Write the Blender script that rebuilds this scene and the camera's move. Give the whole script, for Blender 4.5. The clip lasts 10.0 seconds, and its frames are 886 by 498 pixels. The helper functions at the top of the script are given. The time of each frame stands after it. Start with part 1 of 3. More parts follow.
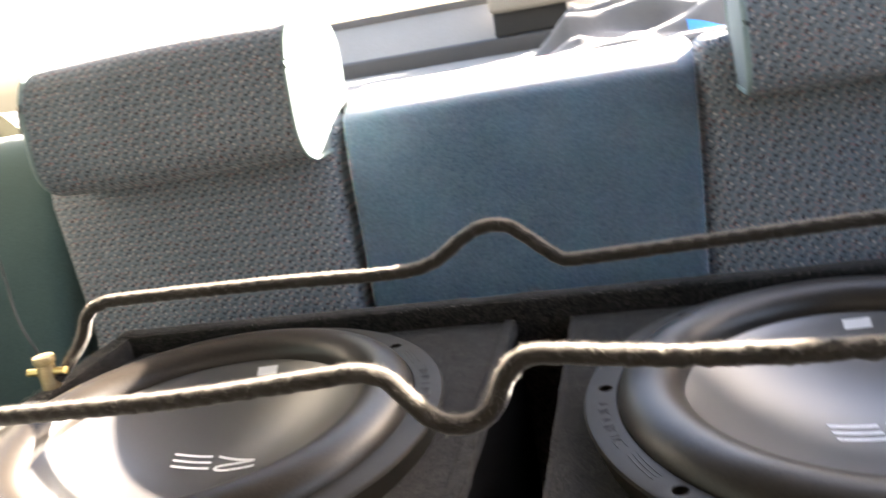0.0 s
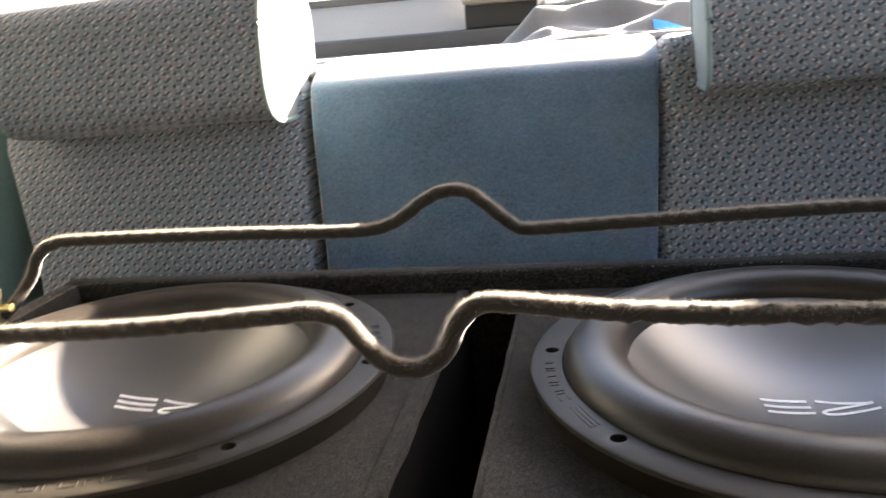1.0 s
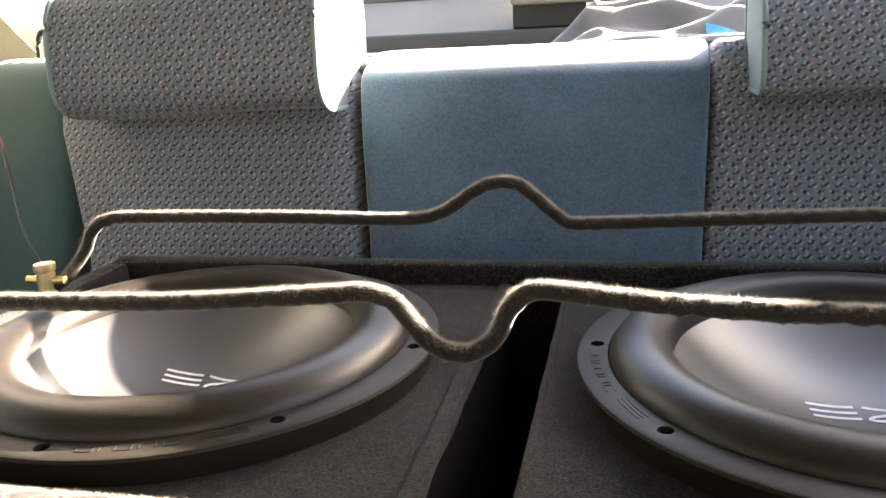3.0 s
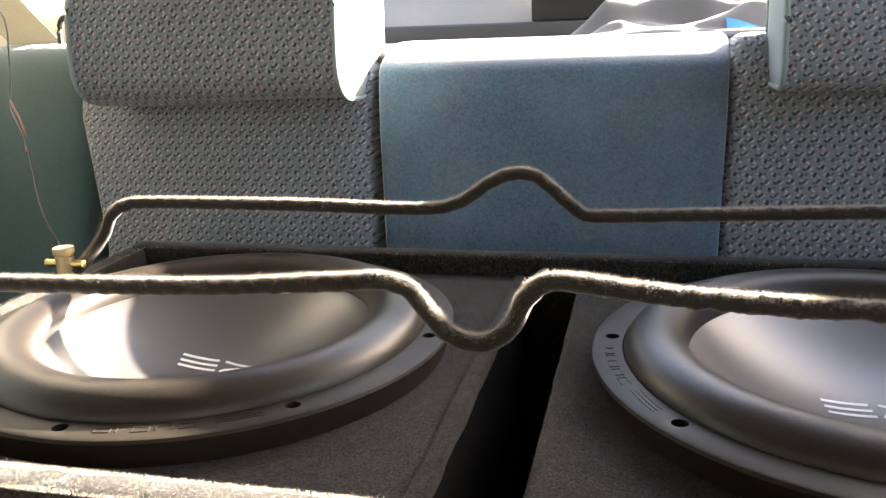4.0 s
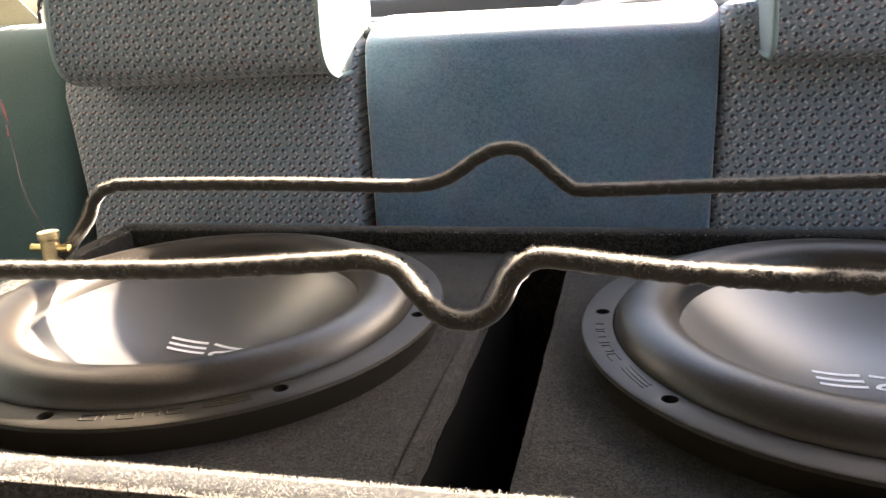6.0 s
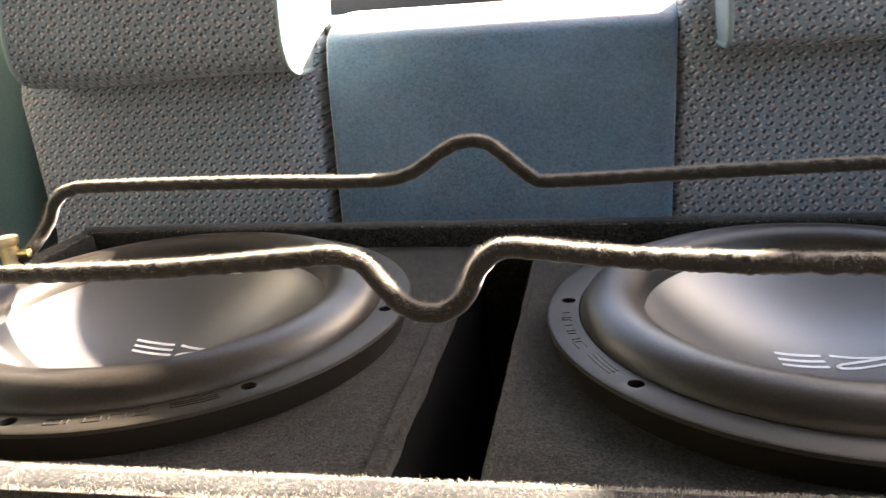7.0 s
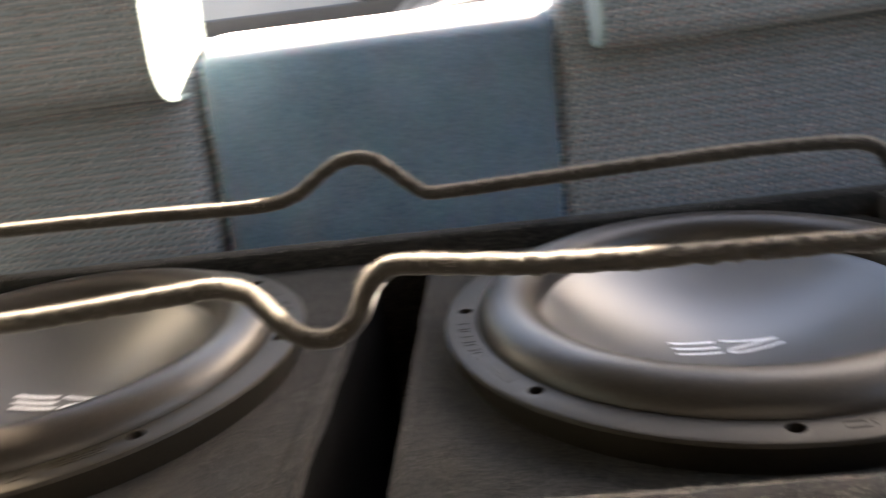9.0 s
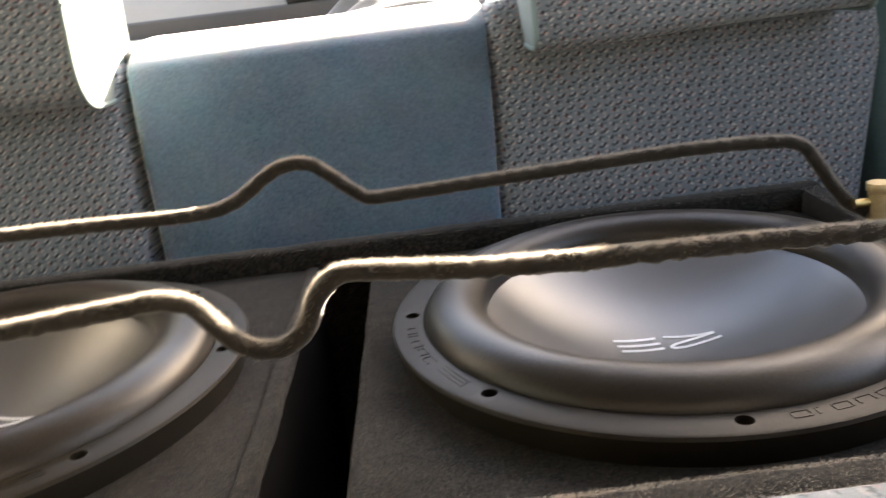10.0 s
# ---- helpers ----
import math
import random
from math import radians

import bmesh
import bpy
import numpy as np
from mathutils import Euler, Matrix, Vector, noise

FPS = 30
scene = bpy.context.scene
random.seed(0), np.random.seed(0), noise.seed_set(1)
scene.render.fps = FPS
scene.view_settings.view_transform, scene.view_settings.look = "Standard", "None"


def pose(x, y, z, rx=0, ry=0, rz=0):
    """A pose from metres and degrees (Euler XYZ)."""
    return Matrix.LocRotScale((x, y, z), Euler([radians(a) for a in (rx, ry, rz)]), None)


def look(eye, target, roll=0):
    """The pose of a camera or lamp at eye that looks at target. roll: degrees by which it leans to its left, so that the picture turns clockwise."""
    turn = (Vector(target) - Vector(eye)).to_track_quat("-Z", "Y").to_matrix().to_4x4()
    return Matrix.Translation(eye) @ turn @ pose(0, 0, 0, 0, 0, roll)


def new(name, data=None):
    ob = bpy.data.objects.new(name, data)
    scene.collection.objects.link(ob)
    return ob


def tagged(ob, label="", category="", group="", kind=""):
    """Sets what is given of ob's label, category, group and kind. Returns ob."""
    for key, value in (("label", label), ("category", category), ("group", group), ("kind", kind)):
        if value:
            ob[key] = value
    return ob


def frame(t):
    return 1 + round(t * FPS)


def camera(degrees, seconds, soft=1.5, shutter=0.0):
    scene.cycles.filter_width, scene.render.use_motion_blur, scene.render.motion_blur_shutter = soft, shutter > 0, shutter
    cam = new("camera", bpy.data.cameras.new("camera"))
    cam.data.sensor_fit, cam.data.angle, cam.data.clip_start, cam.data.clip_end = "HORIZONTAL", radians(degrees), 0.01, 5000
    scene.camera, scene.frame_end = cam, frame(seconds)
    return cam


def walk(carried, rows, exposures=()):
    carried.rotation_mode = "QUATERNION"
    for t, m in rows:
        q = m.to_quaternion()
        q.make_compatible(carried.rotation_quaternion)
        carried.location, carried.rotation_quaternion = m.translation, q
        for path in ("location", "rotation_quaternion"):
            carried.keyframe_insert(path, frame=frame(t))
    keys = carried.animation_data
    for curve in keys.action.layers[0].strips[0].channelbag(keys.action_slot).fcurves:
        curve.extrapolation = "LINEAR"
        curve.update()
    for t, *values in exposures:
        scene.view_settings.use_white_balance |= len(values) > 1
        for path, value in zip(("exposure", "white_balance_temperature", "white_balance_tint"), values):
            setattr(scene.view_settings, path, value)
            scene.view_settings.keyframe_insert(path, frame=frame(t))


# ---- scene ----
cam = camera(55.53, 10.0, soft=1.4, shutter=0.6)
# seconds, eye x y z, yaw, pitch, roll
ROWS = [
    (0.0, 0.1126, -0.5492, 0.2748, 14.393, -15.128, -10.209),
    (0.3, 0.1145, -0.5541, 0.2691, 11.726, -16.668, -10.773),
    (0.5, 0.1149, -0.5561, 0.2558, 10.872, -15.676, -8.515),
    (0.7, 0.1146, -0.5606, 0.2524, 10.231, -14.689, -7.206),
    (1.0, 0.1063, -0.5736, 0.2441, 10.897, -15.217, -5.023),
    (1.5, 0.1065, -0.5780, 0.2384, 13.830, -14.290, -3.632),
    (2.0, 0.1063, -0.5756, 0.2397, 13.590, -14.713, -3.882),
    (3.5, 0.0871, -0.5885, 0.2341, 12.982, -14.943, -2.502),
    (4.0, 0.0897, -0.5877, 0.2340, 13.879, -15.310, -2.246),
    (4.5, 0.0891, -0.5857, 0.2341, 13.587, -15.625, -2.271),
    (5.0, 0.0915, -0.5839, 0.2350, 13.569, -16.067, -2.676),
    (5.5, 0.0929, -0.5781, 0.2362, 13.943, -16.731, -3.128),
    (7.0, 0.0962, -0.5806, 0.2318, 11.427, -17.393, -4.161),
    (7.5, 0.0966, -0.5802, 0.2331, 10.175, -17.433, -4.659),
    (8.0, 0.0953, -0.5804, 0.2310, 10.541, -17.146, -4.307),
    (8.5, 0.0943, -0.5829, 0.2291, 11.050, -16.947, -3.699),
    (8.8, 0.1013, -0.5778, 0.2302, 9.894, -16.629, -4.774),
    (9.0, 0.1068, -0.5671, 0.2312, 4.777, -17.260, -7.205),
    (9.2, 0.1064, -0.5601, 0.2326, 0.701, -17.807, -8.162),
    (9.3, 0.1043, -0.5609, 0.2324, -0.267, -17.560, -8.215),
    (9.5, 0.1009, -0.5587, 0.2322, -1.372, -16.945, -8.404),
    (9.6, 0.1057, -0.5571, 0.2322, -0.856, -17.111, -8.247),
    (9.8, 0.1016, -0.5604, 0.2335, -1.079, -17.296, -8.086),
    (10.0, 0.0936, -0.5652, 0.2339, -0.382, -17.734, -7.015),
]
walk(cam, [(t, pose(x, y, z, 0, 0, yaw) @ pose(0, 0, 0, 90 + pitch) @ pose(0, 0, 0, 0, 0, roll)) for t, x, y, z, yaw, pitch, roll in ROWS],
     exposures=[(0.0, 4.68, 6400, 15), (0.6, 4.50, 6600, 15), (1.5, 4.50, 6650, 15), (5.5, 4.50, 6650, 15), (7.0, 4.59, 6650, 15), (8.6, 4.59, 6650, 15), (9.2, 4.63, 7000, 15), (10.0, 4.66, 7100, 15)])

# ---- world and sun ----
SUN_AZ, SUN_EL = 43.0, 19.6          # degrees to the right of straight ahead, and above the horizon
world = bpy.data.worlds.new("sky")
scene.world = world
world.use_nodes = True
wn = world.node_tree.nodes
sky = wn.new("ShaderNodeTexSky")
sky.sky_type = "NISHITA"
sky.sun_disc = False
sky.dust_density, sky.ozone_density = 3.0, 0.6
sky.sun_elevation, sky.sun_rotation = radians(SUN_EL), radians(SUN_AZ)
world.node_tree.links.new(sky.outputs[0], wn["Background"].inputs[0])
wn["Background"].inputs[1].default_value = 0.06

sun_dir = Vector((math.cos(radians(SUN_EL)) * math.sin(radians(SUN_AZ)), math.cos(radians(SUN_EL)) * math.cos(radians(SUN_AZ)), math.sin(radians(SUN_EL))))
sun_data = bpy.data.lights.new("sun", "SUN")
sun_data.energy, sun_data.angle, sun_data.color = 5.0, radians(0.5), (1.0, 0.905, 0.75)
sun = new("sun", sun_data)
sun.matrix_world = look(sun_dir * 20, (0, 0, 0))


# ---- materials ----
def material(name, rough=0.7, metal=0.0, spec=0.5):
    m = bpy.data.materials.new(name)
    m.use_nodes = True
    b = m.node_tree.nodes["Principled BSDF"]
    b.inputs["Roughness"].default_value, b.inputs["Metallic"].default_value = rough, metal
    b.inputs["Specular IOR Level"].default_value = spec
    return m, m.node_tree.nodes, m.node_tree.links, b


def ramp(nodes, links, fac, stops):
    r = nodes.new("ShaderNodeValToRGB")
    el = r.color_ramp.elements
    el[0].position, el[0].color = stops[0][0], (*stops[0][1], 1)
    el[1].position, el[1].color = stops[-1][0], (*stops[-1][1], 1)
    for p, c in stops[1:-1]:
        e = el.new(p)
        e.color = (*c, 1)
    links.new(fac, r.inputs[0])
    return r.outputs[0]


def noise_tex(nodes, links, scale, detail=4.0, rough=0.6, coord=None):
    t = nodes.new("ShaderNodeTexNoise")
    t.inputs["Scale"].default_value, t.inputs["Detail"].default_value, t.inputs["Roughness"].default_value = scale, detail, rough
    if coord is None:
        coord = nodes.new("ShaderNodeTexCoord").outputs["Object"]
    links.new(coord, t.inputs["Vector"])
    return t.outputs["Fac"]


def mix(nodes, links, fac, a, b, mode="MIX"):
    m = nodes.new("ShaderNodeMix")
    m.data_type, m.blend_type = "RGBA", mode
    for sock, v in ((m.inputs[0], fac), (m.inputs[6], a), (m.inputs[7], b)):
        if isinstance(v, (int, float)):
            sock.default_value = v
        elif isinstance(v, tuple):
            sock.default_value = (*v, 1)
        else:
            links.new(v, sock)
    return m.outputs[2]


def math_node(nodes, links, op, a, b=0.0):
    m = nodes.new("ShaderNodeMath")
    m.operation = op
    for sock, v in ((m.inputs[0], a), (m.inputs[1], b)):
        if isinstance(v, (int, float)):
            sock.default_value = v
        else:
            links.new(v, sock)
    return m.outputs[0]


def bump(nodes, links, bsdf, height, strength, dist):
    n = nodes.new("ShaderNodeBump")
    n.inputs["Strength"].default_value, n.inputs["Distance"].default_value = strength, dist
    links.new(height, n.inputs["Height"])
    links.new(n.outputs[0], bsdf.inputs["Normal"])


def two_scale(name, dark, light, coarse=6.0, fine=300.0, rough=0.7, metal=0.0, spec=0.5, bumps=0.15, bump_dist=0.001, sheen=0.0):
    """A plain surface with slow stains and fine grain."""
    m, n, l, b = material(name, rough, metal, spec)
    big = noise_tex(n, l, coarse, 5.0)
    small = noise_tex(n, l, fine, 3.0, 0.7)
    mid = math_node(n, l, "ADD", math_node(n, l, "MULTIPLY", big, 0.42), math_node(n, l, "MULTIPLY", small, 0.58))
    l.new(ramp(n, l, mid, [(0.3, dark), (0.7, light)]), b.inputs["Base Color"])
    bump(n, l, b, small, bumps, bump_dist)
    if sheen:
        b.inputs["Sheen Weight"].default_value = sheen
        b.inputs["Sheen Roughness"].default_value = 0.4
    return m


def carpet_material(name, dark, light, speck=0.35):
    m, n, l, b = material(name, 0.95, 0.0, 0.1)
    fine = noise_tex(n, l, 480.0, 5.0, 0.9)
    tuft = noise_tex(n, l, 130.0, 3.0, 0.7)
    slow = noise_tex(n, l, 14.0, 4.0)
    f = math_node(n, l, "ADD", math_node(n, l, "MULTIPLY", fine, 0.75), math_node(n, l, "MULTIPLY", tuft, 0.15))
    f = math_node(n, l, "ADD", f, math_node(n, l, "MULTIPLY", slow, 0.10))
    col = ramp(n, l, f, [(0.43, dark), (0.50, tuple((a + c) * 0.30 for a, c in zip(dark, light))), (0.58, light)])
    l.new(col, b.inputs["Base Color"])
    bump(n, l, b, f, 0.5, 0.003)
    b.inputs["Sheen Weight"].default_value = speck
    b.inputs["Sheen Roughness"].default_value = 0.5
    return m


def pattern_fabric(name, ground_a, ground_b):
    """Woven upholstery: rows of slanting dark dashes with paler and reddish ones beside them, on a grey-teal ground."""
    m, n, l, b = material(name, 0.9, 0.0, 0.2)
    tc = n.new("ShaderNodeTexCoord")
    wob = n.new("ShaderNodeTexNoise")
    wob.inputs["Scale"].default_value, wob.inputs["Detail"].default_value = 420.0, 3.0
    l.new(tc.outputs["Object"], wob.inputs["Vector"])
    off = n.new("ShaderNodeVectorMath")
    off.operation = "MULTIPLY_ADD"
    l.new(wob.outputs["Color"], off.inputs[0])
    off.inputs[1].default_value = (0.0040, 0.0040, 0.0040)
    l.new(tc.outputs["Object"], off.inputs[2])
    sep = n.new("ShaderNodeSeparateXYZ")
    l.new(off.outputs[0], sep.inputs[0])

    def f(op, a, c=0.0):
        return math_node(n, l, op, a, c)

    # a slanting lattice of little zigzag figures, each with its own random numbers
    px, pz = 0.0136, 0.0072
    zz = f("DIVIDE", sep.outputs["Z"], pz)
    row = f("FLOOR", zz)
    xx = f("ADD", f("DIVIDE", sep.outputs["X"], px), f("MULTIPLY", row, 0.36))
    cell = f("FLOOR", xx)
    idv = n.new("ShaderNodeCombineXYZ")
    l.new(row, idv.inputs[0])
    l.new(cell, idv.inputs[1])
    wn_ = n.new("ShaderNodeTexWhiteNoise")
    l.new(idv.outputs[0], wn_.inputs[0])
    jit = n.new("ShaderNodeSeparateXYZ")
    l.new(wn_.outputs["Color"], jit.inputs[0])
    cu = f("MULTIPLY", f("ADD", f("SUBTRACT", f("SUBTRACT", xx, cell), 0.60), f("MULTIPLY", jit.outputs["X"], 0.20)), px)
    cv = f("MULTIPLY", f("ADD", f("SUBTRACT", f("SUBTRACT", zz, row), 0.60), f("MULTIPLY", jit.outputs["Y"], 0.20)), pz)

    def dash(x0, z0, turn, la, lb):
        """A soft slanting dash at (x0, z0) in the figure."""
        x0, z0, la, lb = x0 * 0.70, z0 * 0.74, la * 0.80, lb * 0.84
        du, dv = f("SUBTRACT", cu, x0), f("SUBTRACT", cv, z0)
        c, s_ = math.cos(radians(turn)), math.sin(radians(turn))
        a = f("ADD", f("MULTIPLY", du, c / la), f("MULTIPLY", dv, s_ / la))
        e = f("ADD", f("MULTIPLY", du, -s_ / lb), f("MULTIPLY", dv, c / lb))
        d = f("ADD", f("MULTIPLY", a, a), f("MULTIPLY", e, e))
        soft = n.new("ShaderNodeMapRange")
        soft.inputs[1].default_value, soft.inputs[2].default_value = 1.5, 0.5
        l.new(d, soft.inputs[0])
        return soft.outputs[0]

    slow = noise_tex(n, l, 9.0, 4.0)
    fine = noise_tex(n, l, 900.0, 2.0, 0.7)
    col = ramp(n, l, f("ADD", f("MULTIPLY", slow, 0.5), f("MULTIPLY", fine, 0.5)), [(0.3, ground_a), (0.7, ground_b)])
    pale = [(0.2, (0.33, 0.31, 0.30)), (0.6, (0.50, 0.46, 0.44)), (0.95, (0.38, 0.30, 0.28))]
    rosy = [(0.2, (0.27, 0.15, 0.14)), (0.6, (0.36, 0.25, 0.24)), (0.9, (0.38, 0.19, 0.19))]
    dark = [(0.1, (0.011, 0.011, 0.016)), (0.75, (0.036, 0.038, 0.050)), (0.97, (0.09, 0.05, 0.05))]
    odd = f("FLOORED_MODULO", row, 2.0)
    even = f("SUBTRACT", 1.0, odd)
    for which, x0, z0, turn, la, lb, gain, stops, rnd in (
            (odd, 0.0045, -0.0024, -35, 0.0029, 0.0013, 0.95, pale, "X"),
            (odd, -0.0042, 0.0018, 30, 0.0020, 0.0012, 0.80, pale, "Y"),
            (odd, -0.0050, -0.0030, -20, 0.0022, 0.0011, 0.75, rosy, "Z"),
            (odd, 0.0068, 0.0022, 25, 0.0021, 0.0012, 0.70, dark, "Y"),
            (odd, 0.0000, 0.0004, 62, 0.0031, 0.0022, 1.00, dark, "Z"),
            (even, 0.0030, -0.0016, 42, 0.0034, 0.0012, 0.95, pale, "Z"),
            (even, -0.0036, 0.0022, 40, 0.0024, 0.0011, 0.70, pale, "X"),
            (even, 0.0072, 0.0012, -15, 0.0019, 0.0012, 0.75, rosy, "Y"),
            (even, -0.0062, -0.0018, -30, 0.0026, 0.0015, 0.95, dark, "Y"),
            (even, 0.0002, 0.0006, 44, 0.0041, 0.0015, 1.00, dark, "X")):
        keep = f("MINIMUM", f("MULTIPLY", f("MULTIPLY", dash(x0, z0, turn, la, lb), f("MULTIPLY", which, gain)), f("ADD", 0.62, f("MULTIPLY", jit.outputs[rnd], 0.55))), 1.0)
        col = mix(n, l, keep, col, ramp(n, l, jit.outputs[rnd], stops))
    l.new(col, b.inputs["Base Color"])
    bump(n, l, b, f("ADD", f("MULTIPLY", fine, 0.6), f("MULTIPLY", wob.outputs["Fac"], 0.5)), 0.5, 0.0012)
    b.inputs["Sheen Weight"].default_value = 0.2
    return m


M_CARPET = carpet_material("black_box_carpet", (0.003, 0.003, 0.003), (0.050, 0.0445, 0.039), 0.08)


def fibre_material(name, dark, light, through_light):
    """Loose fibres: part of the light passes through them."""
    m = two_scale(name, dark, light, 40, 500, 0.9, spec=0.1)
    n, l = m.node_tree.nodes, m.node_tree.links
    tr, mx = n.new("ShaderNodeBsdfTranslucent"), n.new("ShaderNodeMixShader")
    tr.inputs[0].default_value = (*through_light, 1)
    mx.inputs[0].default_value = 0.45
    l.new(n["Principled BSDF"].outputs[0], mx.inputs[1])
    l.new(tr.outputs[0], mx.inputs[2])
    l.new(mx.outputs[0], n["Material Output"].inputs[0])
    return m


# fibres of the black carpet, coloured pale as the sun shows them
M_SUNLIT_FUZZ = fibre_material("sunlit_carpet_fibre", (0.17, 0.155, 0.136), (0.44, 0.40, 0.355), (0.55, 0.505, 0.435))
# nap coloured paler than the dark wrapping, for the sun along the rods
M_SUNLIT_NAP = fibre_material("sunlit_wrapping_nap", (0.11, 0.099, 0.086), (0.32, 0.29, 0.25), (0.48, 0.435, 0.375))
# darker copy of the fibres, for the top board in shade
M_SHADED_LINT = two_scale("shaded_carpet_pile", (0.030, 0.027, 0.023), (0.16, 0.145, 0.125), 60, 700, 0.9, spec=0.1)
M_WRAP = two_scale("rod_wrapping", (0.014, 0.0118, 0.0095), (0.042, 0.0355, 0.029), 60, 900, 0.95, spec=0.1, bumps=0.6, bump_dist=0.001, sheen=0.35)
M_FABRIC = pattern_fabric("patterned_upholstery", (0.132, 0.156, 0.178), (0.205, 0.236, 0.266))
M_VELOUR = two_scale("blue_velour", (0.050, 0.086, 0.124), (0.158, 0.222, 0.284), 7, 310, 0.85, spec=0.2, bumps=0.6, bump_dist=0.001, sheen=0.8)
for _k, _v in (("Subsurface Weight", 0.7), ("Subsurface Scale", 0.045)):
    M_VELOUR.node_tree.nodes["Principled BSDF"].inputs[_k].default_value = _v
M_TEAL = two_scale("teal_velour", (0.042, 0.074, 0.075), (0.075, 0.12, 0.12), 6, 380, 0.85, spec=0.2, bumps=0.3, sheen=0.35)
M_PIPING = two_scale("piping", (0.16, 0.21, 0.21), (0.24, 0.30, 0.29), 12, 600, 0.75, bumps=0.3)
M_END = two_scale("headrest_end_cloth", (0.11, 0.145, 0.145), (0.17, 0.205, 0.20), 9, 500, 0.85, bumps=0.3, sheen=0.3)
M_FLANGE = two_scale("moulded_rubber_trim", (0.013, 0.0112, 0.0088), (0.030, 0.0250, 0.0185), 14, 700, 0.46, spec=0.16, bumps=0.12, bump_dist=0.0005)
M_SURROUND = two_scale("foam_surround", (0.010, 0.008, 0.0063), (0.032, 0.0255, 0.020), 11, 520, 0.38, spec=0.36, bumps=0.25, bump_dist=0.0005)
M_CONE = two_scale("coated_paper_cone", (0.028, 0.026, 0.026), (0.043, 0.040, 0.039), 8, 500, 0.37, spec=0.95, bumps=0.06, bump_dist=0.0005)
M_CONE.node_tree.nodes["Principled BSDF"].inputs["IOR"].default_value = 1.75
M_BLACK = two_scale("dark_recess", (0.006, 0.006, 0.006), (0.014, 0.014, 0.013), 20, 200, 0.7)
# black of the port walls, lowered further to hold the slot's deep shade
M_PORT_SHADE = two_scale("shaded_port_black", (0.0015, 0.0015, 0.0015), (0.004, 0.004, 0.004), 20, 200, 0.95, spec=0.05)
M_WHITE = two_scale("white_print", (0.80, 0.80, 0.81), (0.87, 0.87, 0.87), 30, 600, 0.4, spec=0.8, bumps=0.05)
M_BRASS = two_scale("brass", (0.62, 0.44, 0.16), (0.80, 0.60, 0.27), 60, 500, 0.32, 1.0, bumps=0.1, bump_dist=0.0003)
M_BRASS_DULL = two_scale("worn_brass", (0.42, 0.32, 0.17), (0.62, 0.50, 0.30), 60, 400, 0.5, 0.8, bumps=0.2, bump_dist=0.0003)
M_RED = two_scale("red_insulation", (0.20, 0.02, 0.018), (0.30, 0.035, 0.03), 40, 400, 0.45)
M_WIRE = two_scale("black_insulation", (0.012, 0.012, 0.013), (0.03, 0.03, 0.032), 40, 400, 0.45)
M_SHELF = two_scale("parcel_shelf_cloth", (0.055, 0.053, 0.051), (0.09, 0.087, 0.084), 5, 500, 0.95, bumps=0.4, sheen=0.2)
M_BEIGE = two_scale("beige_trim", (0.20, 0.18, 0.15), (0.29, 0.265, 0.225), 5, 350, 0.6, bumps=0.2)
M_DARK_TRIM = two_scale("dark_trim", (0.05, 0.048, 0.046), (0.085, 0.08, 0.078), 7, 300, 0.6)
M_SEAL_STRIP = two_scale("grey_trim", (0.05, 0.048, 0.046), (0.08, 0.077, 0.075), 7, 300, 0.7)
M_CLOTH = two_scale("grey_jersey", (0.095, 0.091, 0.087), (0.155, 0.149, 0.143), 14, 700, 0.95, bumps=0.4, sheen=0.3)
M_BLUE = two_scale("blue_print", (0.02, 0.22, 0.62), (0.05, 0.36, 0.80), 40, 500, 0.6)
M_BELT = two_scale("belt_webbing", (0.22, 0.212, 0.155), (0.34, 0.33, 0.25), 12, 600, 0.8, bumps=0.4)
M_ROOF = two_scale("headliner", (0.22, 0.222, 0.22), (0.29, 0.295, 0.29), 5, 400, 0.95, bumps=0.3)
M_PANEL = two_scale("side_panel_trim", (0.030, 0.044, 0.046), (0.055, 0.072, 0.076), 5, 300, 0.75)
M_FLOOR = two_scale("cabin_carpet", (0.03, 0.035, 0.037), (0.07, 0.08, 0.085), 6, 400, 0.95, bumps=0.6)
M_GROUND = two_scale("pale_concrete", (0.16, 0.155, 0.14), (0.24, 0.23, 0.21), 0.7, 30, 0.9, bumps=0.2, bump_dist=0.01)


# ---- building helpers ----
def finish(bm, smooth=True, angle=None):
    me = bpy.data.meshes.new("mesh")
    bmesh.ops.recalc_face_normals(bm, faces=bm.faces)
    bm.to_mesh(me)
    bm.free()
    for p in me.polygons:
        p.use_smooth = smooth
    if angle is not None:
        me.set_sharp_from_angle(angle=radians(angle))
    return me


def part(name, bm, mat, parent=None, label="", smooth=True, angle=40):
    me = finish(bm, smooth, angle)
    me.materials.append(mat)
    ob = new(name, me)
    if parent is not None:
        ob.parent = parent
    if label:
        tagged(ob, label)
    return ob


def thing(name, label, category, at=(0, 0, 0), group="", kind=""):
    ob = new(name)
    ob.empty_display_size = 0.03
    ob.location = at
    return tagged(ob, label, category, group, kind)


def solid(name, bm, mat, label, category, group="", kind="", angle=40):
    ob = part(name, bm, mat, angle=angle)
    return tagged(ob, label, category, group, kind)


